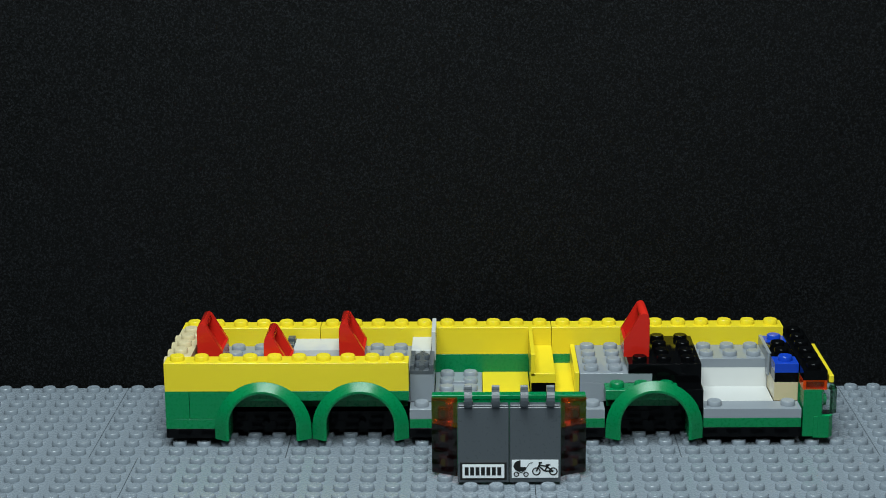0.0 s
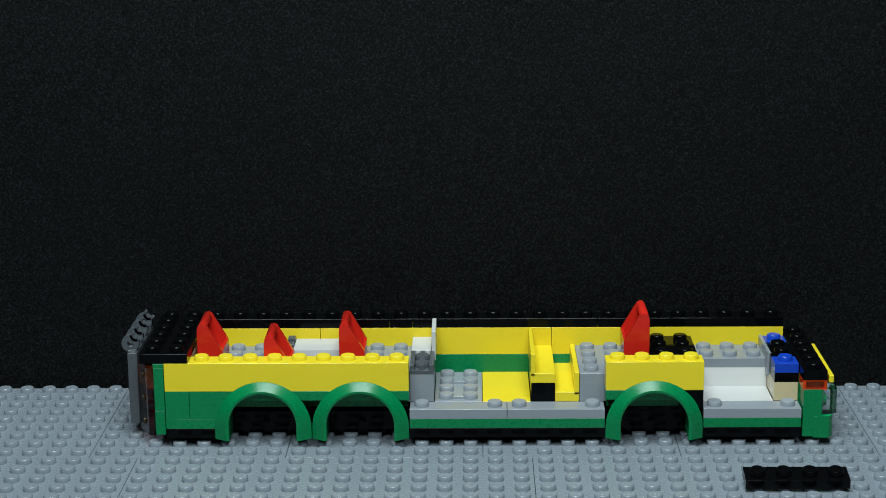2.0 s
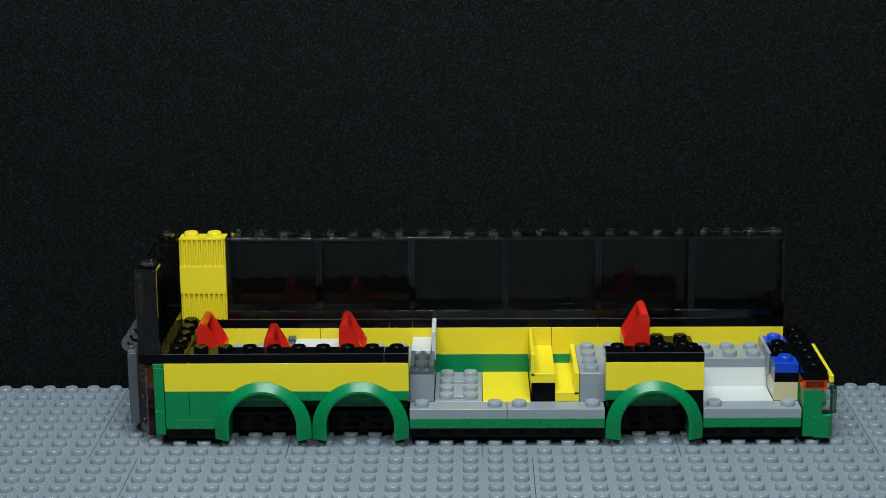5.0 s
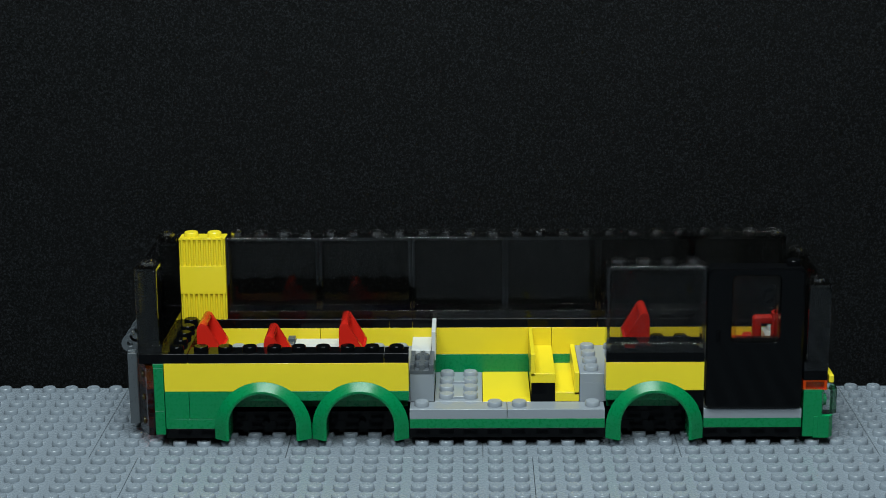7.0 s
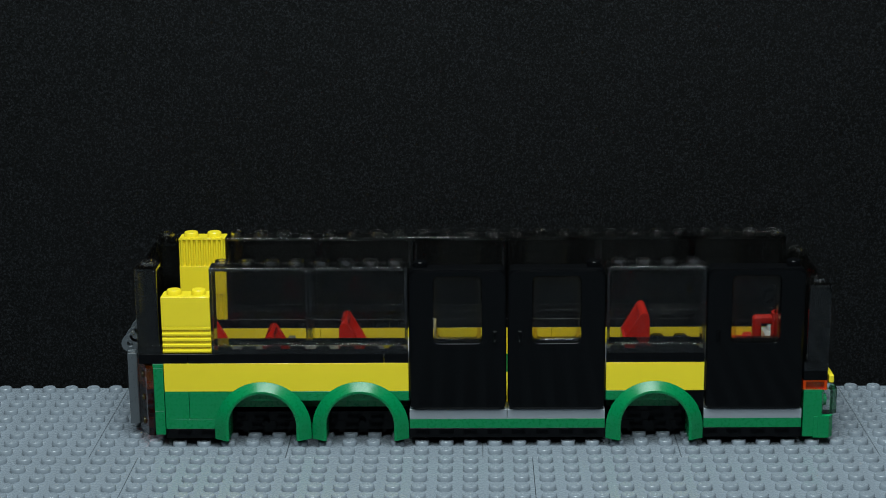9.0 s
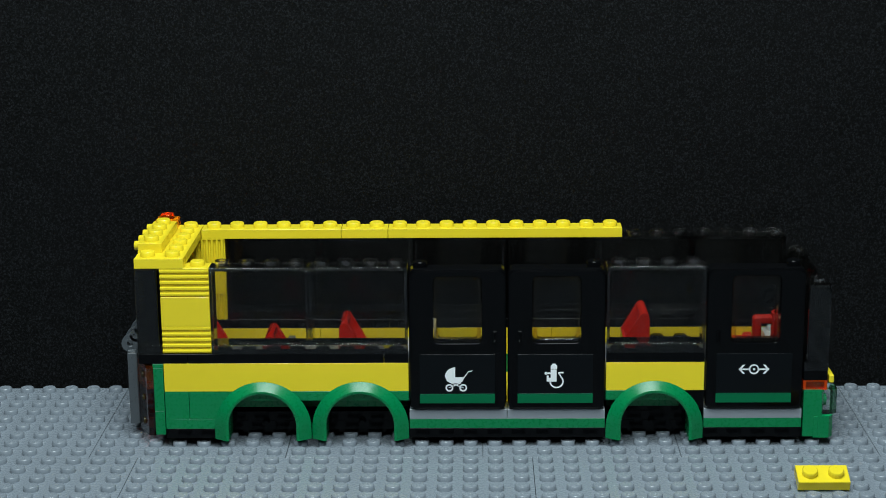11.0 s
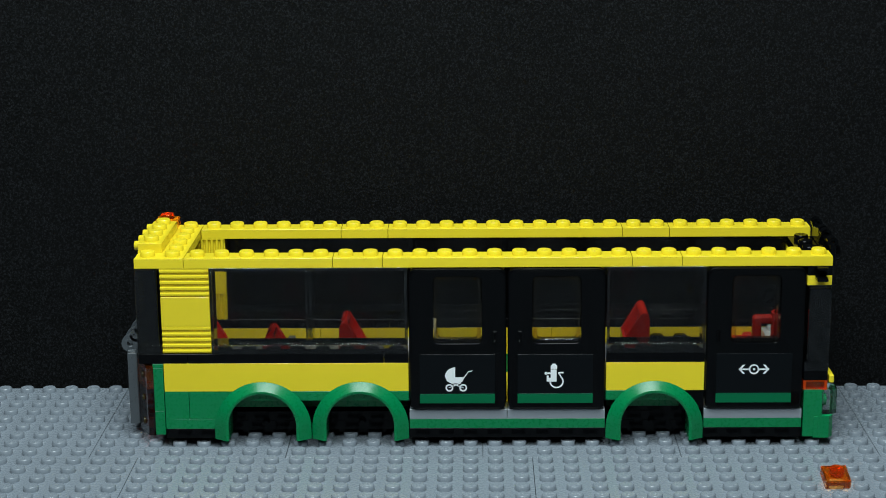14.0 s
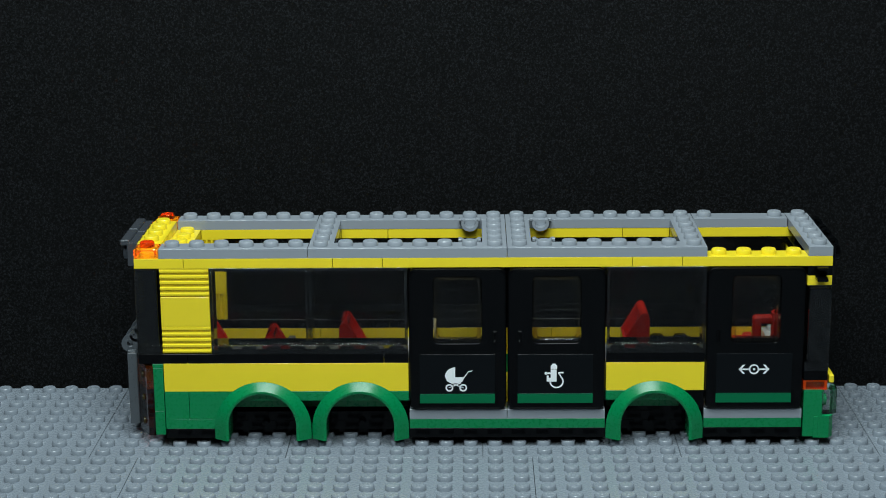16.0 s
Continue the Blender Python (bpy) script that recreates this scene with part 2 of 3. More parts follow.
def ground_plate(u0, row0, w, d):
    key = (w, d)
    if key not in plate_meshes:
        s = Shape().box(0.012, 0.012, -P, w - 0.012, d - 0.012, 0, 0.004)
        s.studs([i + 0.5 for i in range(w)], [j + 0.5 for j in range(d)], 0, 14)
        plate_meshes[key] = s.mesh("stud_plate", GROUND)
    ob = new("stud_plate", plate_meshes[key])
    ob.parent = ground
    ob.matrix_basis = pose((u0 - 13) * S, (ROW + row0 - 0.5) * S, 0)


for k in range(-4, 8):
    ground_plate(-3 + 8 * k, 0, 8, 9)
for k in range(-2, 5):
    ground_plate(-1 + 16 * k, -16, 16, 16)
for k in range(-1, 4):
    ground_plate(-1 + 16 * k, -32, 16, 16)

# ---- the bus as it stands at the start ----
bus = holder("toy_bus", "half-built green and yellow toy city bus of plastic bricks", "toy bus", m=at(13, 0, 0))


def bus_part(name, shape, material, u, v, h, label="", rz=0):
    return part(name, shape, material, bus, label, pose((u - 13) * S, v * S, h * P * S, 0, 0, rz))


def mudguard():
    """A wheel arch, four studs wide: straight legs, a round top, a bevelled outer face."""
    s = Shape()
    zc, zi, r0, r1, r2 = 0.43, 0.6, 1.38, 1.5, 1.98      # the inner arc springs higher than the outer one
    n = 40
    turns = [(-math.cos(math.pi * i / n), math.sin(math.pi * i / n), False) for i in range(n + 1)]
    rows = []
    for c, q, foot in [(-1, 0, True)] + turns + [(1, 0, True)]:
        def pt(r, y, spring):
            return (2 + c * r, y, (-0.02 if foot else spring) + q * r)
        rows.append([pt(r0, 1.0, zi), pt(r0, -0.31, zi), pt(r0 + 0.03, -0.34, zi), pt(r1, -0.34, zi), pt(r2 - 0.02, -0.04, zc), pt(r2, -0.025, zc), pt(r2, -0.005, zc),
                     pt(1.46, -0.005, zi), pt(1.46, 1.0, zi)])
    for k in range(8):
        vs, fs = [], []
        for row in rows:
            vs += [row[k], row[k + 1]]
        for i in range(len(rows) - 1):
            fs.append([2 * i, 2 * i + 1, 2 * i + 3, 2 * i + 2])
        s.add(vs, fs, True)
    for row, flip in ((rows[0], True), (rows[-1], False)):
        s.add(row, [list(range(9))[::-1] if flip else list(range(9))])
    return s


def axle_block():
    s = Shape().box(0, 0, -0.19, 2, 4, P * 2)
    s.rod((1, -0.45, 0.35), (1, 0, 0.35), 0.14, None, 12, 0.02)
    s.box(0.25, -0.2, 0.1, 0.6, 0, 0.6).box(1.4, -0.2, 0.1, 1.75, 0, 0.6)
    return s


# base and green skirt
bus_part("base_plate", brick(26, 5, 1, False), BLACK, 0, 1, 0)
for u, w in ((0, 2), (10, 8), (22, 4)):
    bus_part("base_plate", brick(w, 1, 1, False), BLACK, u, 0, 0)
bus_part("floor_plate", brick(26, 5, 1, False), BLACK, 0, 1, 1)
for u in (2, 6, 18):
    bus_part("mudguard", mudguard(), GREEN, u, 0, 0, "bright green wheel arch")
for u in (3, 7, 19):
    bus_part("wheel_holder", axle_block(), BLACK, u, 1.2, 0)
bus_part("plate", brick(2.1, 1, 1, False), GREEN, 0, 0, 1)
bus_part("brick", brick(1, 1, 3, False), GREEN, 0, 0, 2)
bus_part("brick", Shape().prism([(0.012, 0.003), (1.45, 0.003), (1.84, 0.85), (1.84, 1.197), (0.012, 1.197)], "y", 0.012, 0.88), GREEN, 1, 0, 2)
bus_part("plate", brick(7.16, 1, 1), GREEN, 2.84, 0, 4)
bus_part("plate", brick(8, 1, 1, False), GREEN, 10, 0, 1)
bus_part("plate", brick(4, 1, 1, False), GREEN, 22, 0, 1)
bus_part("plate", brick(3, 1, 1), GREEN, 18, 0, 4)
bus_part("brick", brick(1, 1, 2, False, 0.012, 0.002), BLACK, 21, 0.05, 3)
for u in (10, 14, 22):
    bus_part("step_plate", brick(4, 1, 1, [(0.5, 0.5), (3.5, 0.5)]), GREY, u, 0, 2)
for u, w in ((2.1, 7.8), (18.1, 3.8)):
    bus_part("liner", Shape().box(0, 0, 0, w, 0.1, 0.75), GREEN, u, 0.88, 2.6)
# yellow walls and tail wall
bus_part("brick", brick(10, 1, 3), YELLOW, 0, 0, 5, "long plain yellow brick")
for u, w in ((0, 6), (6, 10), (16, 10)):
    bus_part("brick", brick(w, 1, 3), YELLOW, u, 5, 5)
    bus_part("brick", brick(w, 1, 4, False), GREEN, u, 5, 1)
for v in range(1, 5):
    s = brick(1, 1, 3).rod((0.02, 0.5, 0.75), (-0.2, 0.5, 0.75), 0.3, None, 14, 0.028)
    bus_part("side_stud_brick", s, TAN, 0, v, 5, "tan brick with a stud on its side")
bus_part("brick", brick(1, 4, 4, False), GREEN, 0, 1, 1)
# rear compartment
bus_part("floor_plate", brick(9, 4, 3), GREY, 1, 1, 3)


def seat():
    """A hollow triangular red seat: two cheeks, a back, a seat board and a round top bar."""
    s = Shape()
    for y in (0.0, 1.75):
        s.prism([(0.02, 0), (0.02, 1.55), (0.1, 1.78), (0.26, 1.88), (0.38, 1.82), (1.04, 0.7), (1.04, 0)], "y", y, y + 0.25)
    s.box(0.0, 0.03, 0, 0.2, 1.97, 1.6)
    s.box(0.0, 0.03, 0, 1.02, 1.97, 0.3)
    s.prism([(0.84, 0), (1.06, 0), (1.06, 0.7), (0.94, 0.7)], "y", 0.03, 1.97)
    s.rod((0.22, 0.01, 1.7), (0.22, 1.99, 1.7), 0.19, None, 18, 0.03)
    return s


for u, v, h, turn in ((1.1, 2, 6, 0), (4.0, 1, 5.4, 0), (7.03, 2, 6, 0), (19.95, 4, 7, 180)):
    bus_part("seat", seat(), RED, u, v, h, "hollow triangular red seat", turn)
s = Shape().prism([(0, 0), (2, 0), (2, 0.1), (1.7, 0.42), (0, 0.42)], "x", 0, 2)
bus_part("slope_brick", s, WHITE, 5, 3, 6, "", 0)
bus_part("clip_plate", Shape().box(0, 0, 0, 0.3, 2, 0.35).box(0, 0.3, 0.3, 0.3, 0.7, 0.6).box(0, 1.2, 0.3, 0.3, 1.6, 0.6), DARK, 4.68, 3, 6)
# partition behind the doors
bus_part("brick", brick(1, 4, 3, False), GREY, 10, 1, 3)
g = Shape().box(0.01, 0, 0, 0.99, 2, 0.18).box(0.01, 0, 0.18, 0.2, 2, 0.4).box(0.4, 0, 0.18, 0.6, 2, 0.4).box(0.8, 0, 0.18, 0.99, 2, 0.4)
g.studs((0.5,), (0.5, 1.5), 0.18)
bus_part("grille_tile", g, DARK, 10, 1, 6)
bus_part("tile", brick(0.85, 2, 1, False), WHITE, 10, 3, 6)
bus_part("panel", Shape().box(0, 0, 0, 0.17, 2.0, 1.26), WHITE, 10.87, 2.9, 6)
# entrance floor
s = brick(2, 4, 1)
for y in (0.5, 2.5):
    s.box(0.75, y - 0.14, P - 0.05, 1.25, y + 0.14, P + 0.1)
bus_part("stud_floor", s, GREY, 11, 1, 2)
bus_part("floor_tile", brick(2, 4, 1, False), YELLOW, 13, 1, 2.02)
bus_part("brick", brick(1, 4, 2, False), BLACK, 15, 1, 3)
bus_part("bench", Shape().box(0, 0, 0, 1, 4, 0.4).box(0, 0, 0.3, 0.16, 4, 1.22), YELLOW, 15, 1, 5)
bus_part("bench", Shape().box(0, 0, 0, 0.99, 4, 0.4).box(0.8, 0, 0.3, 0.99, 4, 1.24), YELLOW, 16, 1, 3)
bus_part("brick", brick(2, 4, 2, False), GREY, 17, 1, 3)
s = brick(3, 4, 1, [(x + 0.5, y + 0.5) for x in range(2) for y in range(4)])
bus_part("plate", s, GREY, 17, 1, 5)
bus_part("wheel_box", brick(2, 4, 4, False, 0.002, 0.002), BLACK, 20, 1, 2)
bus_part("wheel_box", brick(3, 4, 1, True, 0.002, 0.002), BLACK, 19, 1, 6)
bus_part("wheel_box", brick(1, 4, 3, False), BLACK, 19.02, 1.03, 2)
# driver's cab
bus_part("floor_tile", brick(3, 2, 1, False), WHITE, 22, 1, 2.03)
s = Shape().prism([(1.85, 0), (2.1, 0), (2.1, 0.8), (2.0, 0.8)], "x", 0, 3)
bus_part("panel", s, WHITE, 22, 1, 3)
bus_part("plate", brick(2.85, 2, 1, [(x + 0.4, y + 0.5) for x in range(3) for y in range(2)]), GREY, 22.1, 3, 5)
bus_part("bracket", Shape().box(0, 0, 0, 0.14, 2.6, 1.0), GREY, 24.93, 2.4, 4.6)
bus_part("brick", brick(1, 4, 2, False), TAN, 25, 1, 3)
bus_part("plate", brick(1, 4, 1), BLACK, 25, 1, 5)
for v in (1, 4):
    bus_part("plate", brick(1, 1, 1), BLUE, 25, v, 6, "small blue plate")
bus_part("plate", brick(1, 2, 1), BLACK, 25, 2, 6)
# nose
bus_part("plate", brick(1, 6, 1), BLACK, 26, 0, 6)
for v in (0, 5):
    # bright edges and darker middle of the lamp are put into two plastics
    shell = Shape().box(0.012, 0.02, 0, 0.13, 0.98, P).box(0.87, 0.02, 0, 0.988, 0.98, P).box(0.13, 0.02, P - 0.05, 0.87, 0.98, P - 0.004).box(0.13, 0.03, 0.0, 0.87, 0.97, 0.03)
    lamp = bus_part("indicator_lamp", shell, ORANGE, 26, v, 5, "clear orange lamp")
    part("lens", Shape().box(0.13, 0.03, 0.03, 0.87, 0.09, P - 0.05), AMBER, lamp)
bus_part("brick", brick(1, 4, 6, False), GREEN, 26, 1, 0)
for v in (0, 5):
    bus_part("brick", brick(0.78, 1, 5, False), GREEN, 26.04, v, 0)
    bus_part("corner_bracket", Shape().prism([(0, 0), (0.45, 0), (0.62, 0.2), (0.62, 0.95), (0, 0.95)], "z", 0, 0.92).box(-0.18, 0, 0, 0, 0.9, 0.9), GREEN, 26.66, v - 0.03, -0.1)
    dome = Shape().prism([(0, 0.05), (0.4, 0.05), (0.6, 0.25), (0.6, 0.7), (0.4, 0.95), (0, 0.95)], "z", 0, 1.05)
    bus_part("headlamp", dome, CLEAR, 26.84, v, 2.35, "clear headlamp")
    bus_part("lamp_stud", Shape().rod((0, 0.5, 0.55), (0.2, 0.5, 0.55), 0.26, None, 14, 0.03), GREEN, 26.82, v, 2.35)
bus_part("bumper_panel", Shape().box(0, 0, 0, 0.2, 4.4, 0.32, 0.03), YELLOW, 27.05, 0, 5.75, "thin yellow nose panel")

# ---- loose pieces that are brought in one by one ----
moves = []
spare = [0]
LOOSE = "loose toy bricks"
FRONT = -5.23


def leaning(u, tilt, yaw=0):
    """A plate hooked over the ground's studs, its upper face leaning towards the front."""
    return on_ground(u, -5.23 + tilt * 0.0075, yaw, 0.2125 - tilt * 0.0068) @ pose(0, 0, 0, tilt)


def turned(m, x, z):
    """The place m with its length along x and its studs towards z."""
    x, z = Vector(x), Vector(z)
    r = Matrix((x, z.cross(x), z)).transposed().to_4x4()
    return Matrix.Translation(m.translation) @ r


def bring(ob, shown, placed, front, place):
    """Waits beside the set, is laid before the bus, then put in its place."""
    k = spare[0]
    spare[0] += 1
    park = on_ground(36 + (k % 3) * 12, -29.23 + 1.5 * (k // 3))
    park = Matrix.Translation(park.translation) @ front.to_3x3().to_4x4()
    park.translation.z = front.translation.z
    moves.append((ob, shown, placed, park, front, place))
    return ob


def plate(colour, material, w, d=1, studs=True, h=1, word="plate"):
    return thing("toy_" + word, brick(w, d, h, studs), material, f"{colour} plastic toy {word} with studs on top", "toy brick", LOOSE)


def window_panel(w, studs):
    """A clear smoked window of w studs: a pane, two side cheeks, a thick base and studs; the wide kind has a head at its ends alone."""
    ob = holder("window_panel", "smoked clear plastic toy window panel with studs", "toy window", LOOSE)
    z = 9 * P
    wide = w > 4
    part("pane", Shape().box(0.145, 0.02, 0.385, w - 0.145, 0.14, z - 0.13, 0.02), SMOKE, ob)
    part("base", Shape().box(0.01, 0.0, 0.0, w - 0.01, 0.98, 0.38, 0.005), SOLID, ob)
    for x in (0.01, w - 0.14):
        part("cheek", Shape().box(x, 0.0, 0.385, x + 0.13, 0.88, z - 0.135, 0.01), SOLID, ob)
    for x0, x1 in (((0.01, 0.99), (w - 0.99, w - 0.01)) if wide else ((0.01, w - 0.01),)):
        part("head", Shape().box(x0, 0.0, z - 0.13, x1, 0.9, z, 0.007), SOLID, ob)
    for x in studs:
        part("stud", Shape().ring((x, 0.5), "z", 0.17, 0.3, z + 0.004, z + 0.21, n=20), STUDS, ob)
    return ob


def grille(kind):
    """A one by two yellow brick; the ribbed kind has level ribs before and upright flutes behind."""
    if not kind:
        return plate("plain yellow", YELLOW, 2, 1, True, 3, "brick")
    s = Shape().box(0.012, 0.1, 0, 1.988, 0.9, 1.17)
    for i in range(5):
        z = 0.03 + i * 0.24
        s.prism([(0.1, z), (0.012, z + 0.05), (0.012, z + 0.13), (0.1, z + 0.18)], "x", 0.012, 1.988)
    for i in range(9):
        x = 0.05 + i * 0.216
        s.prism([(x, 0.9), (x + 0.04, 0.985), (x + 0.12, 0.985), (x + 0.16, 0.9)], "z", 0.0, 1.2)
    s.box(0.012, 0.02, 1.14, 1.988, 0.98, 1.2)
    s.studs((0.5, 1.5), (0.5,), 1.2)
    return thing("toy_brick", s, YELLOW, "yellow plastic toy brick with ribbed faces", "toy brick", LOOSE)


def door_panel(hinge_left):
    """A tall black door, its window opening empty, with a pull and a hinge pin on top."""
    ob = holder("door_panel", "tall glossy black plastic toy door", "toy door", LOOSE)
    H = 15 * P
    y0 = -0.12
    s = Shape().window_slab((0.02, 0.004, 3.97, H - 0.03, 0.3), (1.02, 2.84, 2.98, 5.65, 0.22), y0, 0.6, 0.13)
    part("leaf", s, BLACK, ob)
    x = 0.5 if hinge_left else 3.5
    part("hinge_pin", Shape().stud(x, 0.4, H - 0.04), BLACK, ob)
    hx = 3.5 if hinge_left else 0.5
    pull = Shape().box(hx - 0.075, y0 - 0.1, 2.9, hx - 0.03, y0 - 0.005, 3.38, 0.015).box(hx + 0.03, y0 - 0.06, 2.9, hx + 0.075, y0 - 0.005, 3.38, 0.015)
    pull.box(hx - 0.03, y0 - 0.06, 2.9, hx + 0.03, y0 - 0.005, 2.98, 0.015).box(hx - 0.03, y0 - 0.1, 3.28, hx + 0.03, y0 - 0.005, 3.38, 0.02)
    part("pull", pull, BLACK, ob)
    return ob


def door_glass():
    s = Shape().box(0.16, 0.06, 0.16, 1.76, 0.12, 2.64, 0.02)
    ob = thing("door_glass", s, SMOKE, "smoked clear plastic pane for a toy door", "toy window", LOOSE)
    part("rim", Shape().window_slab((0.0, 0.0, 1.92, 2.8, 0.2), (0.16, 0.16, 1.76, 2.64, 0.16), 0.02, 0.42, 0.05), RIM, ob)
    return ob


def sticker(kind, label):
    ob = holder("door_sticker", label, "sticker", "door stickers")
    part("backing", Shape().box(0, 0, 0, 3.05, 0.03, 2.1, 0.005), STICKER, ob)
    part("stripe", Shape().box(0, -0.012, 0.03, 3.05, -0.002, 0.43, 0.003), PRINTG, ob)
    y0, y1 = -0.014, -0.002
    s = Shape()
    if kind == "pram":
        pram(s, 1.02, 0.52, 1.0, y0, y1)
    elif kind == "chair":
        s.ring((1.58, 0.95), "y", 0.23, 0.29, y0, y1, -180, 50)
        s.box(1.34, y0, 0.94, 1.58, y1, 1.46, 0.003).box(1.16, y0, 1.26, 1.34, y1, 1.33, 0.003)
        s.rod((1.15, y1, 1.295), (1.15, y0, 1.295), 0.06, None, 12).box(1.18, y0, 0.94, 1.34, y1, 1.1, 0.003).box(1.18, y0, 1.1, 1.26, y1, 1.2, 0.003)
        s.box(1.34, y0, 1.48, 1.6, y1, 1.64, 0.003).box(1.4, y0, 1.64, 1.54, y1, 1.7, 0.003)
        s.box(1.64, y0, 1.29, 1.86, y1, 1.35, 0.003).prism([(1.64, 1.29), (1.7, 1.29), (1.8, 1.14), (1.74, 1.14)], "y", y0, y1 - 0.001)
    else:
        z = 1.44
        s.ring((1.52, z), "y", 0.15, 0.21, y0, y1).rod((1.52, y1, z), (1.52, y0, z), 0.05, None, 14)
        for sx in (-1, 1):
            s.prism([(1.52 + sx * 0.2, z - 0.03), (1.52 + sx * 0.52, z - 0.03), (1.52 + sx * 0.52, z + 0.03), (1.52 + sx * 0.2, z + 0.03)], "y", y0, y1)
            for sz in (-1, 1):
                s.prism([(1.52 + sx * 0.62, z), (1.52 + sx * 0.52, z), (1.52 + sx * 0.36, z + sz * 0.19), (1.52 + sx * 0.45, z + sz * 0.19)], "y", y0, y1)
    part("symbol", s, PRINT, ob, "white printed symbol")
    return ob


def pram(s, x, z, k, y0, y1):
    """A pram symbol, its lower left corner at x, z."""
    for cx in (0.16, 0.72):
        s.ring((x + (cx + 0.02) * k, z + 0.17 * k), "y", 0.10 * k, 0.16 * k, y0, y1, n=18)
    poly = [(0.02, 0.62), (0.80, 0.62), (0.72, 0.44), (0.56, 0.36), (0.24, 0.36), (0.08, 0.46)]
    s.prism([(x + a * k, z + b * k) for a, b in poly], "y", y0, y1)
    hood = [(0.42, 0.62)] + [(0.42 + 0.42 * math.cos(t), 0.62 + 0.42 * math.sin(t)) for t in [math.pi * (0.5 + 0.5 * i / 8) for i in range(9)]]
    s.prism([(x + a * k, z + b * k) for a, b in hood], "y", y0, y1)
    for q in ([(0.2, 0.38), (0.28, 0.38), (0.78, 0.17), (0.7, 0.17)], [(0.12, 0.17), (0.2, 0.17), (0.7, 0.38), (0.62, 0.38)]):
        s.prism([(x + a * k, z + b * k) for a, b in q], "y", y0, y1 - 0.001)
    s.prism([(x + a * k, z + b * k) for a, b in [(0.78, 0.57), (0.97, 0.85), (0.945, 0.87), (0.75, 0.6)]], "y", y0, y1)
    s.prism([(x + a * k, z + b * k) for a, b in [(0.94, 0.84), (1.12, 0.87), (1.12, 0.91), (0.94, 0.875)]], "y", y0, y1)


def bicycle(s, x, z, k, y0, y1):
    for cx in (0.2, 0.98):
        s.ring((x + cx * k, z + 0.2 * k), "y", 0.14 * k, 0.2 * k, y0, y1, n=20)

    def bar(a, b, w=0.035):
        a, b = Vector((a[0], a[1])), Vector((b[0], b[1]))
        n = (b - a).normalized()
        n = Vector((-n.y, n.x)) * w
        s.prism([(x + p.x * k, z + p.y * k) for p in (a + n, b + n, b - n, a - n)], "y", y0, y1)
    for a, b in (((0.2, 0.2), (0.38, 0.62)), ((0.3, 0.46), (0.58, 0.22)), ((0.58, 0.22), (0.74, 0.5)), ((0.58, 0.22), (0.98, 0.2)),
                 ((0.7, 0.42), (0.98, 0.2)), ((0.34, 0.5), (0.72, 0.44)), ((0.3, 0.62), (0.46, 0.62)), ((0.64, 0.52), (0.84, 0.52))):
        bar(a, b)


TAIL = plastic("dark_olive_socket", (0.03, 0.022, 0.006))


def tail_lamps():
    """Two lamp stacks on a green backing plate."""
    ob = holder("tail_lamp_bar", "green toy bus tail plate with red and amber lamp stacks", "toy lamp", LOOSE)
    for x in (0, 5):
        for i in range(3):
            z = 0.08 + i * 1.0
            poly = [(x, 0.72), (x + 1, 0.2), (x + 1, 1.0), (x, 1.0)] if x == 0 else [(x, 0.2), (x + 1, 0.72), (x + 1, 1.0), (x, 1.0)]
            tone = AMBER if i == 2 else RUBY
            lamp = part("lamp", Shape().prism(poly, "z", z, z + 0.98), tone, ob, "clear amber lamp" if i == 2 else "dark red lamp")
            inner = 0.62 if x == 0 else 0.1
            part("rib", Shape().box(x + inner, 0.5, z + 0.06, x + inner + 0.28, 0.96, z + 0.92, 0.05).box(x + 0.12, 0.8, z + 0.02, x + 0.88, 0.97, z + 0.14, 0.03), tone, lamp)
            part("socket", Shape().box(x + 0.3, 0.6, z + 0.25, x + 0.7, 0.9, z + 0.7).rod((x + 0.5, 0.6, z + 0.48), (x + 0.5, 0.45, z + 0.48), 0.16), TAIL, lamp)
    part("backing_plate", Shape().box(0.01, 1.0, 0.1, 5.99, 1.4, 1.1), GREEN, ob)
    part("backing_plate", Shape().box(0.01, 1.0, 1.11, 5.99, 1.4, 2.95), GREEN, ob)
    part("top_plate", Shape().box(0.01, 0.98, 2.97, 5.99, 1.4, 3.13), GREEN, ob)
    return ob


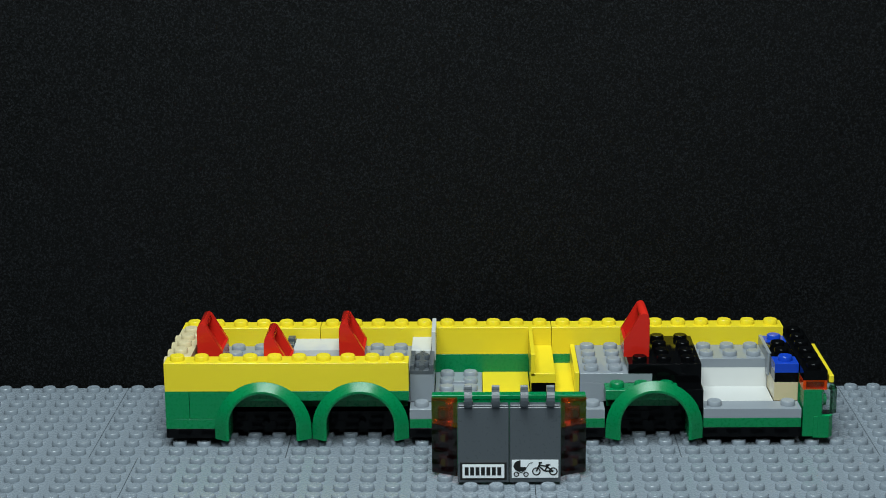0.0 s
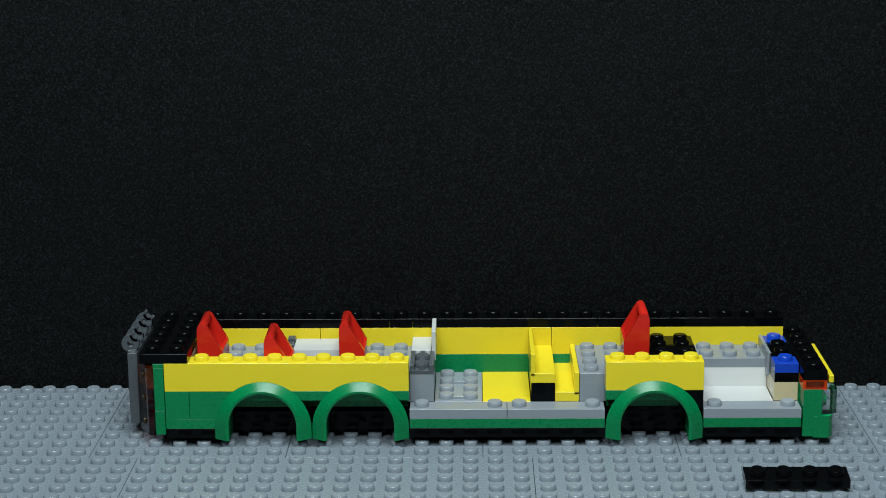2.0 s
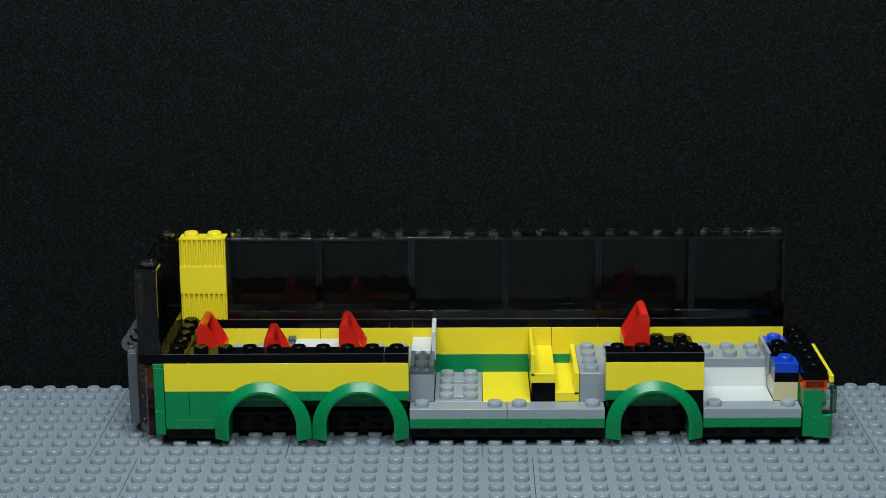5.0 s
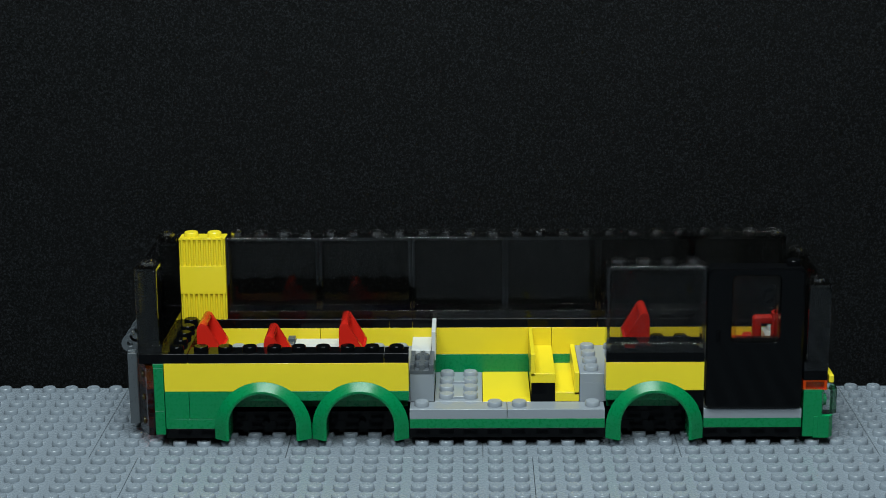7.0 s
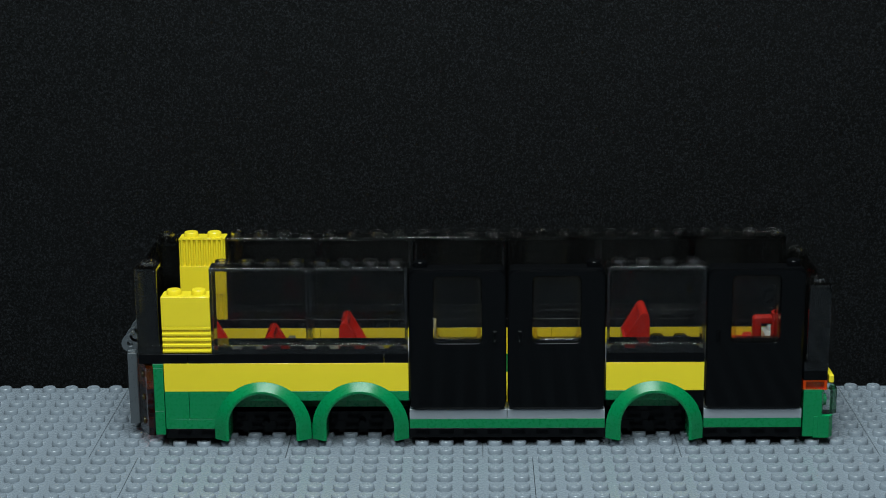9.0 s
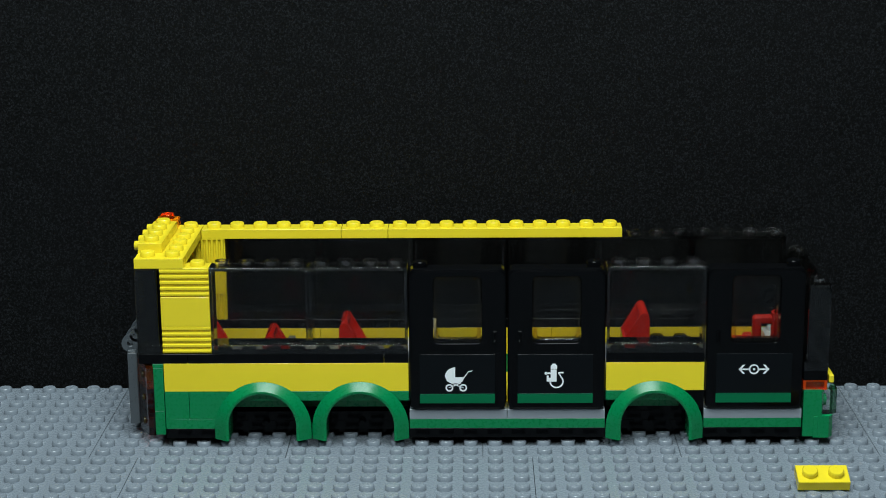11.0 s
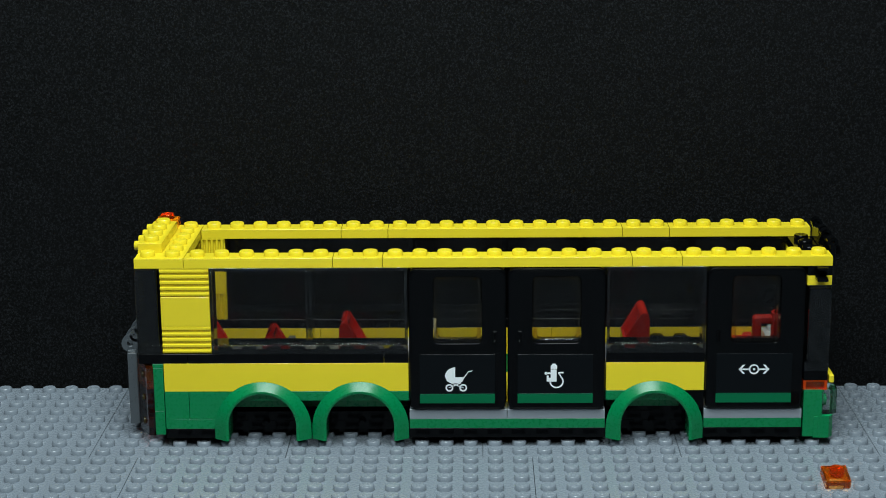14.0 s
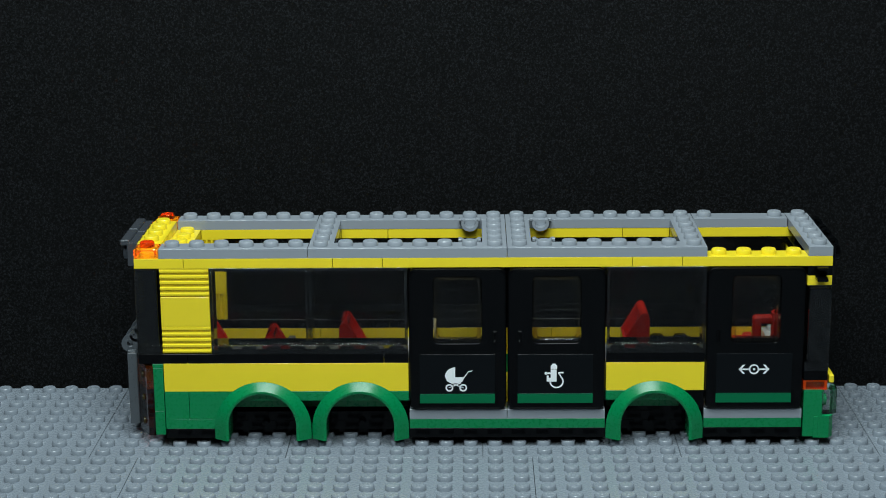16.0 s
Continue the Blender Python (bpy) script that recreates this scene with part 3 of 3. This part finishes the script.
def tail_flap():
    """The grey flap of the tail with two stickers and four hooks on its upper edge."""
    ob = holder("tail_flap", "dark grey toy bus tail flap with two stickers", "toy flap", LOOSE)
    for x in (1, 3):
        part("flap", Shape().box(x + 0.012, 0.0, -0.1, x + 1.988, 0.4, 2.98, 0.03), DARK, ob)
        part("rail", Shape().box(x + 0.03, 0.02, 2.98, x + 1.97, 0.36, 3.06, 0.03), DARK, ob)
    for x in (1.25, 2.3, 3.4, 4.4):
        hook = Shape().box(x, 0.04, 2.98, x + 0.36, 0.2, 3.2, 0.03)
        hook.ring((0.1, 3.3), "x", 0.14, 0.36, x + 0.03, x + 0.33, n=18)
        hook.ring((0.34, 3.62), "x", 0.13, 0.24, x + 0.03, x + 0.33, 130, 330, 12)
        part("hook", hook, DARK, ob)
    plate1 = part("number_sticker", Shape().box(1.1, -0.02, 0.02, 2.9, -0.002, 0.74, 0.004), PRINTB, ob)
    part("plate_field", Shape().box(1.19, -0.03, 0.1, 2.81, -0.021, 0.66, 0.003), PRINT, plate1)
    bars = Shape()
    for i in range(7):
        bars.box(1.28 + i * 0.21, -0.038, 0.21, 1.43 + i * 0.21, -0.031, 0.55, 0.003)
    part("plate_bars", bars, PRINTB, plate1)
    st = part("symbol_sticker", Shape().box(3.1, -0.02, 0.1, 4.9, -0.002, 0.84, 0.004), PRINT, ob, "white sticker with pram and bicycle")
    sy = Shape()
    pram(sy, 3.16, 0.14, 0.66, -0.03, -0.021)
    bicycle(sy, 3.88, 0.2, 0.84, -0.03, -0.021)
    part("symbols", sy, PRINTB, st)
    return ob


def frame_plate(clip_at):
    """A grey six by eight roof frame with a pair of open clips inside."""
    ob = holder("roof_frame", "light grey plastic toy roof frame plate with studs", "toy plate", LOOSE)
    s = Shape().box(0.012, 0.012, 0, 7.988, 1, P).box(0.012, 5, 0, 7.988, 5.988, P).box(0.012, 1, 0, 1, 5, P).box(7, 1, 0, 7.988, 5, P)
    for i in range(8):
        for j in range(6):
            if i in (0, 7) or j in (0, 5):
                s.stud(i + 0.5, j + 0.5, P)
    part("border", s, GREY, ob)
    for y0, y1 in ((1.02, 1.4), (4.6, 4.98)):
        c = Shape().ring((clip_at, 0.34), "y", 0.24, 0.37, y0, y1, 155, 385, 18)
        for sx in (-1, 1):
            c.box(clip_at + sx * 0.38 - 0.075, y0, 0.4, clip_at + sx * 0.38 + 0.075, y1, 0.52, 0.02)
        part("clip", c, GREY, ob)
    return ob


def clip_plate():
    s = brick(1, 1, 1)
    s.box(-0.12, 0.28, 0.06, 0.02, 0.72, 0.34)
    s.ring((-0.36, 0.2), "y", 0.19, 0.3, 0.28, 0.72, -140, 140, 18)
    for sz in (-1, 1):
        s.box(-0.68, 0.28, 0.2 + sz * 0.23 - 0.055, -0.56, 0.72, 0.2 + sz * 0.23 + 0.055, 0.02)
    return thing("clip_plate", s, BLACK, "small black plastic toy plate with a side clip", "toy plate", LOOSE)


def sign_panel():
    s = Shape().box(0.01, 0.01, 0, 1.99, 0.99, 0.3, 0.06).studs((0.5, 1.5), (0.5,), 0.3)
    s.ring((1.0, 0.15), "x", 0.1, 0.22, 0.1, 0.5).ring((1.0, 0.15), "x", 0.1, 0.22, 1.5, 1.9)
    return thing("hinge_plate", s, BLACK, "small black plastic toy plate with hinge eyes", "toy plate", LOOSE)


def hinge_plate():
    s = brick(2, 1, 1)
    s.box(0.04, 0.86, 0.3, 1.96, 1.1, 0.7, 0.05)
    return thing("hinge_plate", s, CHARCOAL, "dark grey plastic toy plate with a raised rim", "toy plate", LOOSE)


def lamp_block():
    s = Shape().box(0.012, 0.012, 0, 0.988, 0.988, P, 0.04).stud(0.5, 0.5, P)
    ob = holder("roof_lamp", "clear amber plastic lamp stud on the roof corner", "toy lamp", LOOSE)
    part("lens", s, AMBER, ob)
    return ob


B, Y, G_ = ("black", BLACK), ("yellow", YELLOW), ("light grey", GREY)


def row(colour, w, shown, placed, u, v, h):
    bring(plate(*colour, w), shown, placed, leaning(27 - w, 12 if colour is B else 21), at(u, v, h))


# tail and waistband
bring(tail_lamps(), 0.0, 0.4, on_ground(11, -4.3), at(-1.42, 6, 0.12, 0, 0, -90))
bring(tail_flap(), 0.0, 0.4, on_ground(11, -4.3), at(-1.65, 6, 0.95, 0, 0, -90))
bring(plate(*B, 6, 2), 0.6, 0.7, on_ground(21, FRONT), at(1, 0, 8, 0, 0, 90))
row(B, 8, 0.8, 0.9, 1, 5, 8)
bring(plate(*B, 1), 1.0, 1.2, leaning(26.08, 20, 7), at(9, 5, 8))
row(B, 8, 1.3, 1.4, 10, 5, 8)
row(B, 8, 1.5, 1.6, 18, 5, 8)
bring(plate(*Y, 4, 1, True, 3, "brick"), 1.8, 1.9, on_ground(23, FRONT), at(18, 0, 5))
row(B, 4, 2.0, 2.1, 18, 0, 8)
bring(plate(*B, 1), 2.2, 2.4, leaning(26, 20), at(9, 0, 8))
bring(plate(*B, 8), 2.5, 2.6, on_ground(19.02, -4.75, 0, 0.3) @ pose(0, 0, 0, -16), at(1, 0, 8))
# tail window and far column
bring(window_panel(6, (0.5, 5.5)), 2.7, 2.8, on_ground(27, FRONT + 1, 180), at(-1, 6, 9, 0, 0, -90))
for ribbed, a, b, h in ((1, 3.0, 3.1, 9), (0, 3.2, 3.3, 12), (1, 3.4, 3.6, 15)):
    bring(grille(ribbed), a, b, on_ground(25, FRONT - 0.2), at(2, 6, h, 0, 0, 180))
# far windows
WIN = (0.5, 1.5, 2.5, 3.5)
for a, b, u in ((3.7, 3.8, 2), (3.9, 4.0, 6), (4.1, 4.3, 10), (4.4, 4.5, 14), (4.6, 4.8, 18), (4.9, 5.0, 22)):
    bring(window_panel(4, WIN), a, b, on_ground(27, FRONT + 1, 180), at(u + 4, 6, 9, 0, 0, 180))


# driver's place
def console():
    ob = holder("console", "small light grey toy console with a dark red print", "toy console", LOOSE)
    part("block", Shape().prism([(0.02, 0), (0.98, 0), (0.98, 0.42), (0.02, 0.3)], "x", 0.02, 0.98), GREY, ob)
    part("print", Shape().prism([(0.12, 0.315), (0.88, 0.41), (0.88, 0.425), (0.12, 0.33)], "x", 0.12, 0.88), PRINTR, ob)
    keys = Shape()
    for i in range(5):
        for j in range(3):
            y = 0.22 + j * 0.22
            keys.box(0.2 + i * 0.13, y, 0.33 + (y - 0.12) * 0.125, 0.28 + i * 0.13, y + 0.12, 0.345 + (y + 0.1) * 0.125, 0.004)
    part("keys", keys, GREY, ob)
    return ob


def cup():
    s = Shape().ring((0.5, 0.5), "z", 0.36, 0.47, 0.08, 1.25).rod((0.5, 0.5, 0), (0.5, 0.5, 0.14), 0.46, None, 20)
    s.box(-0.75, 0.3, 0.0, -0.38, 0.7, 1.1, 0.08).box(-0.73, 0.315, 0.76, 0.1, 0.685, 1.13, 0.08)
    return thing("ticket_cup", s, RED, "small red plastic toy cup with a square handle", "toy cup", LOOSE)


def driver_seat():
    ob = holder("driver_seat", "red plastic toy driver's seat with tall back", "toy seat", LOOSE)
    s = Shape().box(0.2, 0, 0, 1.95, 2, 0.4, 0.06)
    s.studs((1.45,), (0.5, 1.5), 0.4)
    part("seat", s, RED, ob)
    part("backrest", Shape().prism([(0.02, 0.0), (0.26, 0.0), (0.3, 0.4), (0.1, 1.3), (0.06, 2.26), (-0.1, 2.36), (-0.2, 2.26), (-0.14, 1.2)], "y", 0.0, 2.0), RED, ob)
    return ob


def steering_wheel():
    ob = holder("steering_wheel", "black plastic toy steering wheel on a white stand", "toy steering wheel", LOOSE)
    w = Shape().ring((0, 0), "z", 0.34, 0.52, -0.08, 0.08, n=24).box(-0.4, -0.09, -0.05, 0.4, 0.09, 0.05).rod((0, 0, -0.1), (0, 0, 0.1), 0.18)
    part("rim", w, BLACK, ob, "", pose(0.28 * S, 0.4 * S, 1.36 * S, 40, -48, 0))
    part("stand", Shape().prism([(0.5, 0), (0.98, 0), (0.98, 0.7), (0.8, 1.12), (0.6, 1.08)], "y", 0.3, 0.7), WHITE, ob)
    return ob


bring(plate("white", WHITE, 1, 4), 5.1, 5.2, on_ground(26, FRONT), at(25, 1, 7))
bring(console(), 5.3, 5.4, on_ground(26, FRONT), at(25, 1, 8))
bring(cup(), 5.5, 5.6, on_ground(26, FRONT), at(25.0, 2.02, 8.3))
bring(steering_wheel(), 5.7, 5.8, on_ground(26, FRONT), at(25, 4, 8.4))
bring(driver_seat(), 5.9, 6.1, on_ground(25, FRONT), at(23.0, 3, 6.1))
bring(window_panel(6, (0.5, 5.5)), 6.3, 6.4, on_ground(27, FRONT + 1, 180), at(27, 0, 7, 0, 0, 90))
# near doors, panes and windows
for a, b, c, d, u, left in ((6.6, 6.7, 6.8, 6.9, 22, False), (7.2, 7.3, 7.4, 7.5, 14, False), (7.6, 7.8, 7.9, 8.0, 10, True)):
    bring(door_panel(left), a, b, on_ground(23, FRONT), at(u, 0, 3))
    bring(door_glass(), c, d, turned(on_ground(26.38, -3.08, 0, 0.25), (-0.0698, -0.99756, 0), (-0.99756, 0.0698, 0)), at(u + 1.04, -0.1, 10.11))
for a, b, u in ((6.9, 7.0, 18), (8.1, 8.2, 6), (8.4, 8.5, 2)):
    bring(window_panel(4, WIN), a, b, on_ground(27, FRONT + 1, 180), at(u, 0, 9))
# near column
for ribbed, a, b, h in ((1, 8.6, 8.7, 9), (0, 8.8, 9.0, 12), (1, 9.1, 9.2, 15)):
    bring(grille(ribbed), a, b, on_ground(27, FRONT + 0.8, 180) if ribbed else on_ground(25, FRONT - 0.2), at(0, 0, h))
# stickers
for k, (kind, u, label) in enumerate((("pram", 10.45, "black door sticker with a white pram symbol"), ("chair", 14.42, "black door sticker with a white wheelchair symbol"),
                                      ("arrows", 22.45, "black door sticker with white double arrow"))):
    bring(sticker(kind, label), 9.4 + 0.2 * k, 9.5 + 0.2 * k, on_ground(23.5, FRONT), at(u, -0.155, 3.75))
# tail roof, far roof edge
bring(plate(*Y, 6, 2), 10.0, 10.1, on_ground(21, FRONT), at(1, 0, 18, 0, 0, 90))
bar4 = brick(4, 1, 1)
for i in range(4):
    bar4.rod((i + 0.5, 0.98, 0.2), (i + 0.5, 1.2, 0.2), 0.19, None, 12, 0.02)
bring(thing("toy_plate", bar4, YELLOW, "yellow plastic toy plate with studs on top and side", "toy brick", LOOSE), 10.2, 10.3, on_ground(23, FRONT), at(0, 1, 19, 0, 0, 90))
bring(lamp_block(), 10.4, 10.5, on_ground(26, FRONT), at(-1, 5, 19))
row(Y, 6, 10.6, 10.7, 1, 5, 18)
row(Y, 2, 10.75, 10.85, 7, 5, 18)
row(Y, 10, 10.9, 11.0, 9, 5, 18)
row(Y, 2, 11.0, 11.1, 19, 5, 18)
bring(plate(*Y, 6), 11.13, 11.25, on_ground(21, FRONT), at(27, 0, 16, 0, 0, 90))
# brow over the windscreen
bring(clip_plate(), 11.4, 11.5, on_ground(26, FRONT, 0), turned(at(26, 6, 17), (0, -1, 0), (0, 0, 1)))
bring(plate(*B, 4), 11.6, 11.7, on_ground(23, FRONT), at(27, 1, 17, 0, 0, 90))
bring(clip_plate(), 11.8, 12.0, on_ground(26, FRONT, 0), at(27, 0, 17, 0, 0, 90))
row(Y, 6, 12.1, 12.2, 21, 5, 18)
for a, b, v in ((12.3, 12.4, 3), (12.6, 12.7, 1)):
    bring(sign_panel(), a, b, on_ground(25, FRONT), turned(at(27.02, v, 17.2), (0, 1, 0), (1, 0, 0)))
# near roof edge
for w, a, b, u in ((6, 12.8, 12.9, 21), (2, 13.0, 13.2, 19), (10, 13.3, 13.4, 9), (2, 13.5, 13.6, 7), (6, 13.8, 13.9, 1)):
    row(Y, w, a, b, u, 0, 18)
bring(lamp_block(), 14.0, 14.1, leaning(26.05, 20, 4), at(-1, 0, 19))
for a, b, v in ((14.2, 14.4, 5), (14.5, 14.6, 3)):
    bring(hinge_plate(), a, b, leaning(25, 18), turned(at(-1.02, v, 17.6), (0, -1, 0), (-1, 0, 0)))
# grey roof
row(G_, 6, 14.7, 14.8, 0, 5, 19)
row(G_, 6, 15.0, 15.1, 0, 0, 19)
bring(frame_plate(6.5), 15.2, 15.3, on_ground(19.04, -6.59, 5, 0.2125), at(6, 0, 19))
bring(frame_plate(1.5), 15.4, 15.6, on_ground(19.51, -6.59, 4.6, 0.2125), at(14, 0, 19))
bring(plate(*G_, 4, 1, [(0.5, 0.5), (3.5, 0.5)]), 15.7, 15.8, on_ground(23, FRONT), at(22, 5, 19))
bring(plate(*G_, 6), 15.9, 16.0, on_ground(21, FRONT), at(27, 0, 19, 0, 0, 90))


def blend(a, b, k):
    return Matrix.LocRotScale(a.translation.lerp(b.translation, k), a.to_quaternion().slerp(b.to_quaternion(), k), None)


def motions():
    tick = 1 / 30
    for ob, shown, placed, park, front, place in moves:
        rows = []
        if shown > 0:
            rows += [(0.0, park), (shown - 2 * tick, park), (shown - tick, front)]
        else:
            rows += [(0.0, front)]
        angle = math.degrees(front.to_quaternion().rotation_difference(place.to_quaternion()).angle)
        angle = min(angle, 360 - angle)
        steps = 1 if angle < 85 else 2 if angle < 165 else 3
        last = placed - tick if steps < 3 else placed
        for i in range(steps + 1):
            t = last - (steps - i) * tick
            if t > rows[-1][0] + 0.01:
                rows.append((t, blend(front, place, i / steps)))
        if last < 15.99:
            rows.append((16.0, place))
        walk(ob, rows)


motions()
